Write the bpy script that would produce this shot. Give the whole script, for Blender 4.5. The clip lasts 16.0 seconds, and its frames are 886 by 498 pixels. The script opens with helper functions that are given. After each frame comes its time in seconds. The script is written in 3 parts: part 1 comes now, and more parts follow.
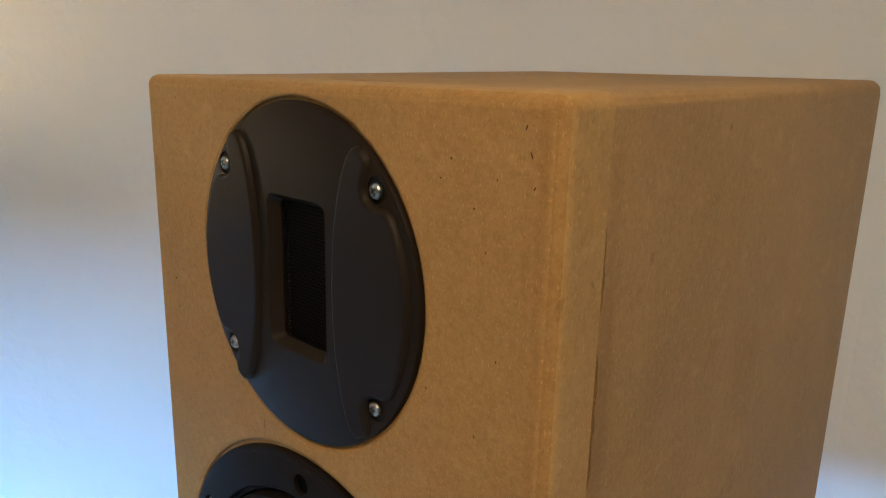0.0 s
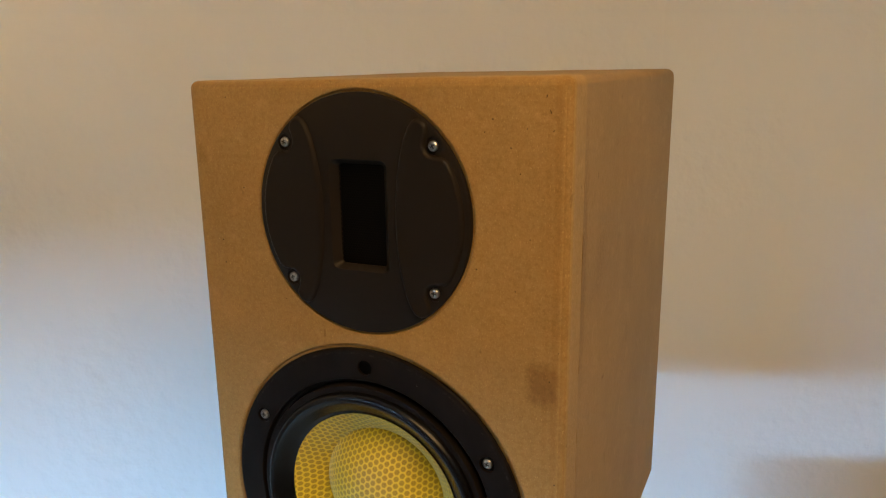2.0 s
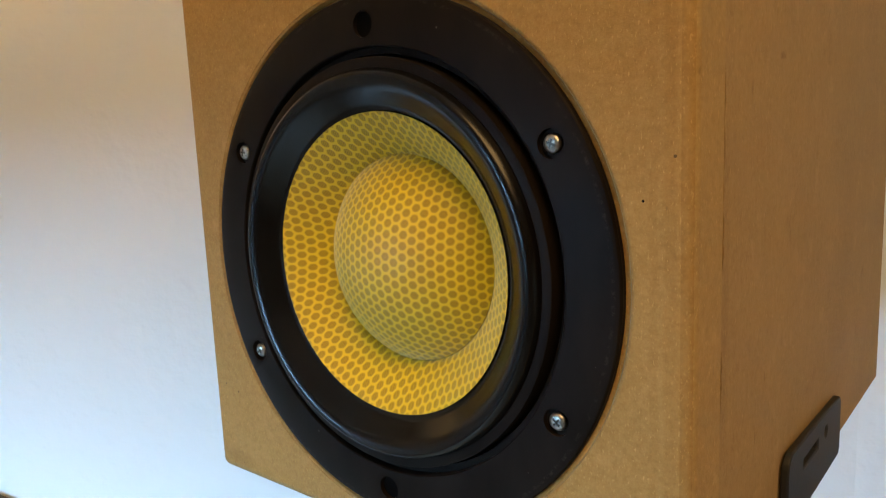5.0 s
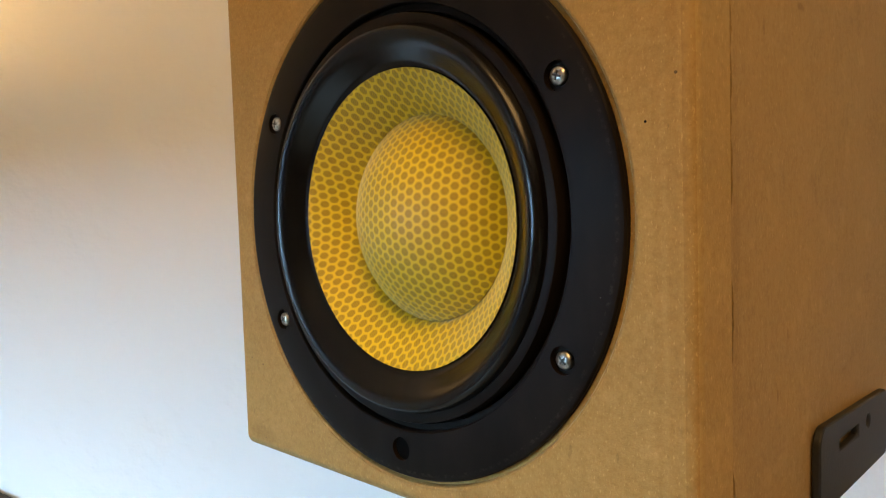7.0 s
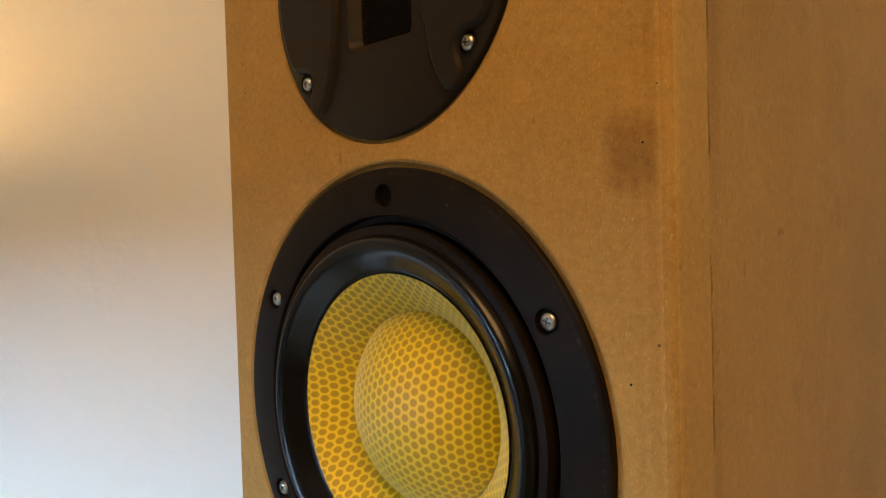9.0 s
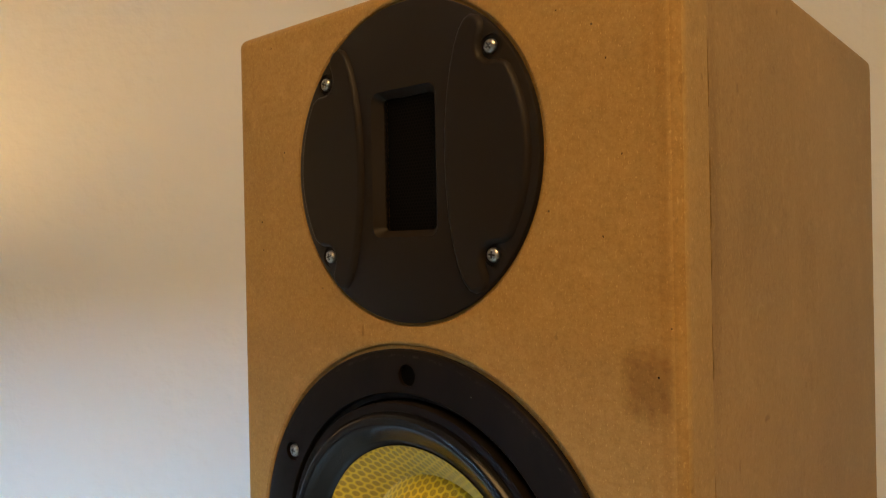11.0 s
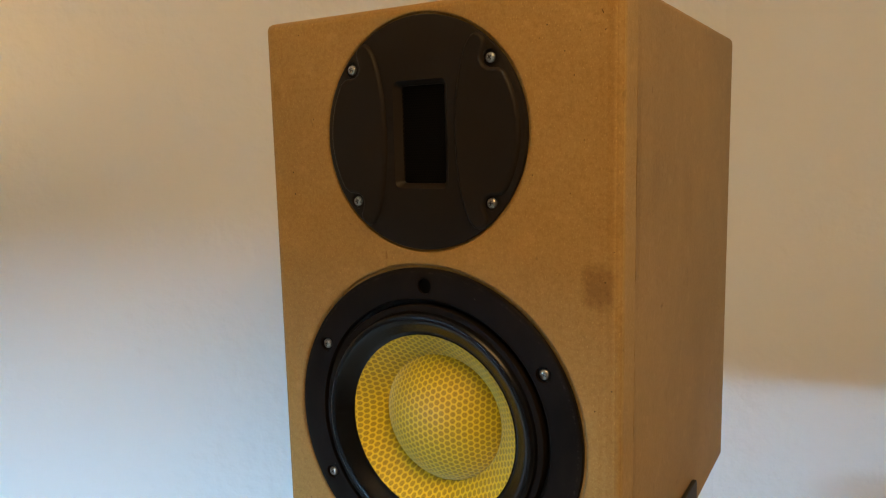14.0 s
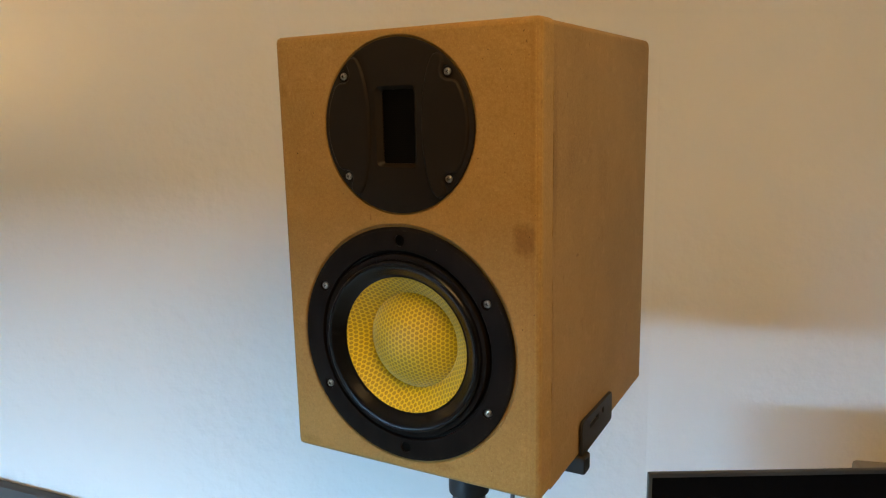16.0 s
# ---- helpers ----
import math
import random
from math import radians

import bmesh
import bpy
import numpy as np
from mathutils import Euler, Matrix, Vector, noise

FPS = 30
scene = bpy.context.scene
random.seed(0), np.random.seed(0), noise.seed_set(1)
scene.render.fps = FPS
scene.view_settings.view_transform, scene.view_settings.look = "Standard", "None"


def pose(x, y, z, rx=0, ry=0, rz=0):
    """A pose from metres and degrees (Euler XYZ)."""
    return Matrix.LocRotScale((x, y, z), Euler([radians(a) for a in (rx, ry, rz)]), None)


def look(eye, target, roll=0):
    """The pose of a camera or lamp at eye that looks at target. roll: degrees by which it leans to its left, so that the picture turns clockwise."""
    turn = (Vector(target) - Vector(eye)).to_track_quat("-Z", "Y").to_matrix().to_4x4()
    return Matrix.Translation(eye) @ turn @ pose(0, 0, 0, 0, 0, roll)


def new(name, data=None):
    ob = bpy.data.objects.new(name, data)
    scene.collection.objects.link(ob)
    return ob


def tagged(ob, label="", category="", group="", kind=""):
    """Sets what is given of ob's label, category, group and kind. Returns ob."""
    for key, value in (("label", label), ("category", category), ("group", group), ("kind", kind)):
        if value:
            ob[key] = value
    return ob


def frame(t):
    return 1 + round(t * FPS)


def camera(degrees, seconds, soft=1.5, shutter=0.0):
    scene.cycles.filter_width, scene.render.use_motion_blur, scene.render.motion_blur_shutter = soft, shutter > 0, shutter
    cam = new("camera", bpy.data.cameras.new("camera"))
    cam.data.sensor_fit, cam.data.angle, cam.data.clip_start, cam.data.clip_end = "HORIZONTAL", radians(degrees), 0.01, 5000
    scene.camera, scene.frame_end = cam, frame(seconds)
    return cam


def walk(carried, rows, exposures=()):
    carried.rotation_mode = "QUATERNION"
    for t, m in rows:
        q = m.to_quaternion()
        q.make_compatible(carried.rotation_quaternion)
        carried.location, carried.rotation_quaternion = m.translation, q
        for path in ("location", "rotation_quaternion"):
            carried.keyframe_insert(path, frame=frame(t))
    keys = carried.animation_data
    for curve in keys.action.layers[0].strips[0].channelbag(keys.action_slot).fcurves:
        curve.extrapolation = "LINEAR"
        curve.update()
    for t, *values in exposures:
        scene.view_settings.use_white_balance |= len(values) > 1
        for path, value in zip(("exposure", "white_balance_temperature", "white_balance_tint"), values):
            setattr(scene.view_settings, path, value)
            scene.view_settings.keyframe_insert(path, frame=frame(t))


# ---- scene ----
# ---- camera and its way ----
LENS = 61.88
PATH = [
    (0, (0.21476, -0.15426, 1.84347), (-0.11531, 0.20140, 1.72280), 1.34),
    (0.5, (0.19702, -0.21802, 1.85080), (-0.07072, 0.18589, 1.72761), 1.57),
    (1, (0.18606, -0.26498, 1.85101), (-0.03997, 0.16348, 1.72719), 0.67),
    (1.5, (0.19314, -0.30718, 1.84813), (-0.01762, 0.13018, 1.72856), -0.36),
    (2, (0.20151, -0.32417, 1.83811), (-0.00727, 0.11551, 1.72368), -0.72),
    (2.5, (0.20549, -0.32583, 1.81784), (-0.00982, 0.11225, 1.70956), -0.59),
    (3, (0.20824, -0.30702, 1.79123), (-0.02202, 0.12464, 1.68804), -0.24),
    (3.5, (0.21237, -0.28016, 1.76861), (-0.04219, 0.13946, 1.67312), -0.35),
    (4, (0.21287, -0.24556, 1.72835), (-0.06845, 0.15837, 1.64057), -0.90),
    (4.5, (0.20163, -0.20962, 1.68501), (-0.09931, 0.18102, 1.60233), -1.82),
    (5, (0.18156, -0.18464, 1.64580), (-0.13247, 0.19666, 1.56836), -2.51),
    (5.2, (0.17937, -0.18293, 1.63386), (-0.14056, 0.19408, 1.55969), -2.64),
    (7.3, (0.19761, -0.17813, 1.60537), (-0.15333, 0.17703, 1.57882), -1.70),
    (7.5, (0.19732, -0.17563, 1.60976), (-0.15625, 0.17695, 1.58375), -1.76),
    (8, (0.19811, -0.17569, 1.62815), (-0.15600, 0.17638, 1.60269), -1.90),
    (8.5, (0.19732, -0.17795, 1.65011), (-0.15442, 0.17677, 1.62865), -1.89),
    (9, (0.20265, -0.18281, 1.67124), (-0.14243, 0.17869, 1.65568), -1.63),
    (9.5, (0.20200, -0.18916, 1.69057), (-0.13638, 0.17872, 1.67744), -1.40),
    (10, (0.19823, -0.19683, 1.70875), (-0.13554, 0.17537, 1.70074), -1.12),
    (10.2, (0.19638, -0.20053, 1.71458), (-0.13351, 0.17516, 1.70920), -1.04),
    (12.3, (0.20467, -0.24948, 1.74910), (-0.10020, 0.14669, 1.73865), -0.76),
    (12.5, (0.20490, -0.25786, 1.74890), (-0.09376, 0.14273, 1.73076), -0.72),
    (13, (0.20889, -0.28945, 1.75670), (-0.07063, 0.12347, 1.71969), -0.74),
    (13.5, (0.21292, -0.31945, 1.75603), (-0.04939, 0.10269, 1.70132), -1.07),
    (14, (0.21710, -0.34707, 1.76029), (-0.03484, 0.07935, 1.69178), -1.38),
    (14.5, (0.22866, -0.37812, 1.76771), (-0.01950, 0.04882, 1.68939), -1.51),
    (15, (0.25353, -0.41082, 1.77095), (0.00763, 0.01568, 1.68359), -1.45),
    (15.5, (0.27650, -0.44022, 1.77420), (0.03511, -0.01205, 1.68256), -1.26),
    (16, (0.29139, -0.46355, 1.77992), (0.05473, -0.03317, 1.68629), -1.20),
]
cam = camera(LENS, 16.0, soft=1.2)
EXPOSURES = [(0.0, 0.18, 5250, 2), (0.5, 0.17, 5750, 3), (1.2, 0.14, 6100, 4), (2.0, 0.14, 6450, 4), (3.5, 0.18, 6850, 5), (5.0, 0.30, 7150, 5), (7.5, 0.36, 8150, 8), (8.5, 0.34, 8400, 9),
             (9.5, 0.30, 8100, 8), (10.2, 0.26, 7700, 7), (12.5, 0.13, 7050, 5), (14.5, 0.09, 7150, 4), (16.0, 0.06, 7300, 4)]
walk(cam, [(t, look(eye, target, roll)) for t, eye, target, roll in PATH], EXPOSURES)

# ---- plan: the loudspeaker's front lies in y = 0, its woofer's axis at x = 0, z = HUB ----
HUB = 1.60
TWEET = HUB + 0.1672
ROOM = Matrix.Translation((0.0525, 0.60, 0.0)) @ Matrix.Rotation(radians(34.0), 4, "Z")  # back wall in local y = 0, room towards -y
U0, U1, V0, CEIL = -2.1, 2.3, -4.3, 2.55

# ---- world and lights ----
world = bpy.data.worlds.new("world")
scene.world = world
world.use_nodes = True
wn = world.node_tree.nodes
sky = wn.new("ShaderNodeTexSky")
sky.sky_type, sky.sun_disc = "NISHITA", False
sky.sun_elevation, sky.sun_rotation = radians(35), radians(120)
wn["Background"].inputs["Strength"].default_value = 0.05
world.node_tree.links.new(sky.outputs["Color"], wn["Background"].inputs["Color"])


def lamp(name, kind, m, power, colour, **settings):
    data = bpy.data.lights.new(name, kind)
    data.energy, data.color = power, colour
    for key, value in settings.items():
        if key == "size":
            data.size = value
        elif key == "size_y":
            data.shape, data.size_y = "RECTANGLE", value
        elif key == "spread":
            data.spread = radians(value)
        elif key == "radius":
            data.shadow_soft_size = value
    ob = new(name, data)
    ob.matrix_world = m
    return ob


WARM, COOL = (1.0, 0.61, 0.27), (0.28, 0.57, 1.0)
# pale sky outside the window; the window's head cuts it off for all that stands high
WIN_V, WIN_W, WIN_Z0, WIN_Z1 = -1.9, 1.6, 0.55, 1.66
lamp("window_light", "AREA", ROOM @ pose(U0 - 1.2, -3.5, 1.88, 0, -90, 0), 1080, COOL, size=0.60, size_y=3.8)
# the higher sky, which reaches the floor and the foot of the walls alone
lamp("high_window_light", "AREA", ROOM @ pose(U0 - 1.2, -3.5, 2.55, 0, -90, 0), 900, COOL, size=1.40, size_y=3.2)
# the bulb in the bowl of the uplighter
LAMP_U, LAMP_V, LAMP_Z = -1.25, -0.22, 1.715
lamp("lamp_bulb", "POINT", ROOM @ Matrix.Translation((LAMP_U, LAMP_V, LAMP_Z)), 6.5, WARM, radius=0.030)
# the ceiling light
CL_U, CL_V = -0.15, -1.30
lamp("ceiling_bulb", "AREA", ROOM @ Matrix.Translation((CL_U, CL_V, CEIL - 0.06)), 15, WARM, size=0.75)


# ---- materials ----
def material(name, build, rough=0.5, metal=0.0, spec=0.5):
    """build(n, link, bsdf) wires a new Principled material."""
    mat = bpy.data.materials.new(name)
    mat.use_nodes = True
    tree = mat.node_tree
    bsdf = tree.nodes["Principled BSDF"]
    bsdf.inputs["Roughness"].default_value = rough
    bsdf.inputs["Metallic"].default_value = metal
    bsdf.inputs["Specular IOR Level"].default_value = spec
    build(tree.nodes, tree.links.new, bsdf)
    return mat


def coords(n, link, scale=(1, 1, 1)):
    tc, mp = n.new("ShaderNodeTexCoord"), n.new("ShaderNodeMapping")
    link(tc.outputs["Object"], mp.inputs["Vector"])
    mp.inputs["Scale"].default_value = scale
    return mp.outputs["Vector"]


def noise_tex(n, link, vec, scale, detail=4.0, rough=0.55):
    t = n.new("ShaderNodeTexNoise")
    link(vec, t.inputs["Vector"])
    t.inputs["Scale"].default_value, t.inputs["Detail"].default_value, t.inputs["Roughness"].default_value = scale, detail, rough
    return t.outputs["Fac"]


def ramp(n, link, fac, stops):
    r = n.new("ShaderNodeValToRGB")
    link(fac, r.inputs["Fac"])
    while len(r.color_ramp.elements) < len(stops):
        r.color_ramp.elements.new(0.5)
    for e, (p, c) in zip(r.color_ramp.elements, stops):
        e.position, e.color = p, (*c, 1) if len(c) == 3 else c
    return r.outputs["Color"]


def mix(n, link, kind, fac, a, b):
    m = n.new("ShaderNodeMix")
    m.data_type, m.blend_type = "RGBA", kind
    for value, socket in ((fac, m.inputs[0]), (a, m.inputs[6]), (b, m.inputs[7])):
        if isinstance(value, (int, float)):
            socket.default_value = value
        elif isinstance(value, tuple):
            socket.default_value = (*value, 1)
        else:
            link(value, socket)
    return m.outputs[2]


def maths(n, link, op, a, b=0.0, clamp=False):
    m = n.new("ShaderNodeMath")
    m.operation, m.use_clamp = op, clamp
    for value, socket in ((a, m.inputs[0]), (b, m.inputs[1])):
        if isinstance(value, (int, float)):
            socket.default_value = value
        else:
            link(value, socket)
    return m.outputs[0]


def bump(n, link, bsdf, height, strength, distance):
    b = n.new("ShaderNodeBump")
    b.inputs["Strength"].default_value, b.inputs["Distance"].default_value = strength, distance
    link(height, b.inputs["Height"])
    link(b.outputs["Normal"], bsdf.inputs["Normal"])


def plain(name, colour, rough, metal=0.0, spec=0.5, grain=0.0, vary=0.08, scale=60.0, depth=0.0002):
    """One colour with faint blotches and a fine bump."""
    def build(n, link, bsdf):
        v = coords(n, link)
        f = noise_tex(n, link, v, scale * 0.15, 3)
        lo, hi = tuple(c * (1 - vary) for c in colour), tuple(min(1, c * (1 + vary)) for c in colour)
        link(ramp(n, link, f, [(0.3, lo), (0.7, hi)]), bsdf.inputs["Base Color"])
        if grain:
            bump(n, link, bsdf, noise_tex(n, link, v, scale * 12, 3), grain, depth)
    return material(name, build, rough, metal, spec)


def dusty(name, colour, rough):
    """Black plastic with scattered specks of dust and faint wipe marks."""
    def build(n, link, bsdf):
        v = coords(n, link)
        vo = n.new("ShaderNodeTexVoronoi")
        link(v, vo.inputs["Vector"])
        vo.inputs["Scale"].default_value = 130
        sep = n.new("ShaderNodeSeparateColor")
        link(vo.outputs["Color"], sep.inputs[0])
        speck = maths(n, link, "MULTIPLY", maths(n, link, "LESS_THAN", vo.outputs["Distance"], 0.045), maths(n, link, "GREATER_THAN", sep.outputs[1], 0.80))
        smear = noise_tex(n, link, coords(n, link, (60, 60, 25)), 1.0, 4, 0.6)
        col = ramp(n, link, smear, [(0.35, colour), (0.75, tuple(c * 2.2 for c in colour))])
        s = n.new("ShaderNodeSeparateXYZ")
        link(v, s.inputs[0])
        r = maths(n, link, "SQRT", maths(n, link, "ADD", maths(n, link, "POWER", s.outputs[0], 2.0), maths(n, link, "POWER", s.outputs[2], 2.0)))
        band = ramp(n, link, maths(n, link, "MULTIPLY", maths(n, link, "ABSOLUTE", maths(n, link, "SUBTRACT", r, 0.0908)), 1000.0), [(0.35, (1, 1, 1)), (0.75, (0, 0, 0))])
        rub = ramp(n, link, noise_tex(n, link, v, 420, 6, 0.8), [(0.50, (0, 0, 0)), (0.66, (0.4, 0.4, 0.4))])
        worn = maths(n, link, "MULTIPLY", band, rub)
        col = mix(n, link, "MIX", worn, col, (0.075, 0.065, 0.055))
        link(mix(n, link, "MIX", maths(n, link, "MULTIPLY", speck, 0.5), col, (0.20, 0.19, 0.17)), bsdf.inputs["Base Color"])
        link(ramp(n, link, smear, [(0.3, (rough - 0.06,) * 3), (0.8, (rough + 0.12,) * 3)]), bsdf.inputs["Roughness"])
        bump(n, link, bsdf, noise_tex(n, link, v, 700, 3), 0.15, 0.0001)
    return material(name, build, rough, 0.0, 0.06)


def mdf(name, base, marks=(), streak=False, fine_amount=0.30, bands=()):
    """Raw fibreboard: fine fibres, pits, soft blotches, handled patches and sanded bands."""
    def build(n, link, bsdf):
        v = coords(n, link)
        big = noise_tex(n, link, v if not streak else coords(n, link, (22, 9, 7)), 14 if not streak else 1.0, 4)
        fine = noise_tex(n, link, v, 800, 5, 0.75)
        fib = noise_tex(n, link, coords(n, link, (1500, 1500, 700) if not streak else (420, 420, 140)), 1.0, 3, 0.65)
        dark, light = (tuple(c * f for c in base) for f in ((0.84, 1.09) if streak else (0.92, 1.06)))
        col = ramp(n, link, big, [(0.30, dark), (0.70, light)])
        col = mix(n, link, "MULTIPLY", fine_amount, col, ramp(n, link, fine, [(0.34, (0.60, 0.56, 0.48)), (0.58, (1, 1, 1))]))
        col = mix(n, link, "MULTIPLY", fine_amount, col, ramp(n, link, fib, [(0.32, (0.70, 0.66, 0.60)), (0.60, (1.0, 1.0, 1.0))]))
        # cloudy speckle a few millimetres wide
        cloud = maths(n, link, "ADD", maths(n, link, "MULTIPLY", noise_tex(n, link, v, 330, 4, 0.7), 0.75), maths(n, link, "MULTIPLY", noise_tex(n, link, v, 60, 3, 0.6), 0.25))
        col = mix(n, link, "MULTIPLY", 0.42 if not streak else 0.34, col, ramp(n, link, cloud, [(0.40, (0.68, 0.62, 0.48)), (0.55, (1, 1, 1))]))
        # pale fibres
        fl = noise_tex(n, link, coords(n, link, (1500, 1500, 620)), 1.0, 2, 0.5)
        col = mix(n, link, "MIX", maths(n, link, "MULTIPLY", ramp(n, link, fl, [(0.61, (0, 0, 0)), (0.72, (1, 1, 1))]), 0.40), col, tuple(min(1, c * 1.7 + 0.03) for c in base))
        # pits
        vo = n.new("ShaderNodeTexVoronoi")
        link(v, vo.inputs["Vector"])
        vo.inputs["Scale"].default_value = 120
        sep = n.new("ShaderNodeSeparateColor")
        link(vo.outputs["Color"], sep.inputs[0])
        pit = maths(n, link, "MULTIPLY", maths(n, link, "LESS_THAN", vo.outputs["Distance"], 0.055), maths(n, link, "GREATER_THAN", sep.outputs[0], 0.85))
        col = mix(n, link, "MIX", maths(n, link, "MULTIPLY", pit, 0.8), col, tuple(c * 0.12 for c in base))
        # torn flecks, long and short
        torn = ramp(n, link, noise_tex(n, link, coords(n, link, (230, 230, 110)), 1.0, 2, 0.5), [(0.715, (0, 0, 0)), (0.74, (0.3, 0.3, 0.3) if not streak else (0, 0, 0))])
        col = mix(n, link, "MIX", torn, col, tuple(c * 0.3 for c in base))
        # pale rubbed clouds
        rubbed = ramp(n, link, noise_tex(n, link, v, 75, 5, 0.7), [(0.56, (0, 0, 0)), (0.70, (0.4, 0.4, 0.4))])
        col = mix(n, link, "MIX", rubbed, col, tuple(min(1, c * 1.25 + 0.02) for c in base))
        if streak:
            smudge = ramp(n, link, noise_tex(n, link, v, 38, 5, 0.65), [(0.63, (0, 0, 0)), (0.74, (0.5, 0.5, 0.5))])
            col = mix(n, link, "MULTIPLY", smudge, col, (0.62, 0.54, 0.44))
        # handled patches and smudges: across which axis, where, half sizes, how square, how strong
        for axis, a, z, ha, hz, square, strong in marks:
            sx = n.new("ShaderNodeSeparateXYZ")
            link(v, sx.inputs[0])
            wob = maths(n, link, "MULTIPLY", maths(n, link, "SUBTRACT", noise_tex(n, link, v, 230, 5, 0.7), 0.5), 1.6)
            da = maths(n, link, "POWER", maths(n, link, "DIVIDE", maths(n, link, "ABSOLUTE", maths(n, link, "SUBTRACT", sx.outputs[axis], a)), ha), square)
            dz = maths(n, link, "POWER", maths(n, link, "DIVIDE", maths(n, link, "ABSOLUTE", maths(n, link, "SUBTRACT", sx.outputs[2], z)), hz), square)
            d = maths(n, link, "ADD", maths(n, link, "ADD", da, dz), wob)
            col = mix(n, link, "MULTIPLY", ramp(n, link, d, [(0.0, (strong,) * 3), (1.5, (0, 0, 0))]), col, (0.58, 0.50, 0.36))
        for at, half, strength, tone in bands:
            sb = n.new("ShaderNodeSeparateXYZ")
            link(v, sb.inputs[0])
            wander = maths(n, link, "MULTIPLY", maths(n, link, "SUBTRACT", noise_tex(n, link, coords(n, link, (60, 60, 26)), 1.0, 3, 0.6), 0.5), half * 1.6)
            d = maths(n, link, "DIVIDE", maths(n, link, "ABSOLUTE", maths(n, link, "ADD", maths(n, link, "SUBTRACT", sb.outputs[0], at), wander)), half)
            patchy = ramp(n, link, noise_tex(n, link, coords(n, link, (240, 240, 90)), 1.0, 4, 0.65), [(0.30, (0.35, 0.35, 0.35)), (0.62, (1, 1, 1))])
            edge = maths(n, link, "MULTIPLY", ramp(n, link, d, [(0.45, (1, 1, 1)), (1.0, (0, 0, 0))]), patchy)
            col = mix(n, link, "MULTIPLY", maths(n, link, "MULTIPLY", edge, strength), col, tone)
        link(col, bsdf.inputs["Base Color"])
        h = maths(n, link, "SUBTRACT", maths(n, link, "ADD", fine, fib), maths(n, link, "MULTIPLY", pit, 3.0))
        bsdf.inputs["Sheen Weight"].default_value, bsdf.inputs["Sheen Roughness"].default_value = 0.07, 0.50
        bsdf.inputs["Sheen Tint"].default_value = (1.0, 0.92, 0.82, 1)
        bump(n, link, bsdf, h, 0.35, 0.0003)
    return material(name, build, 0.66, 0.0, 0.22)


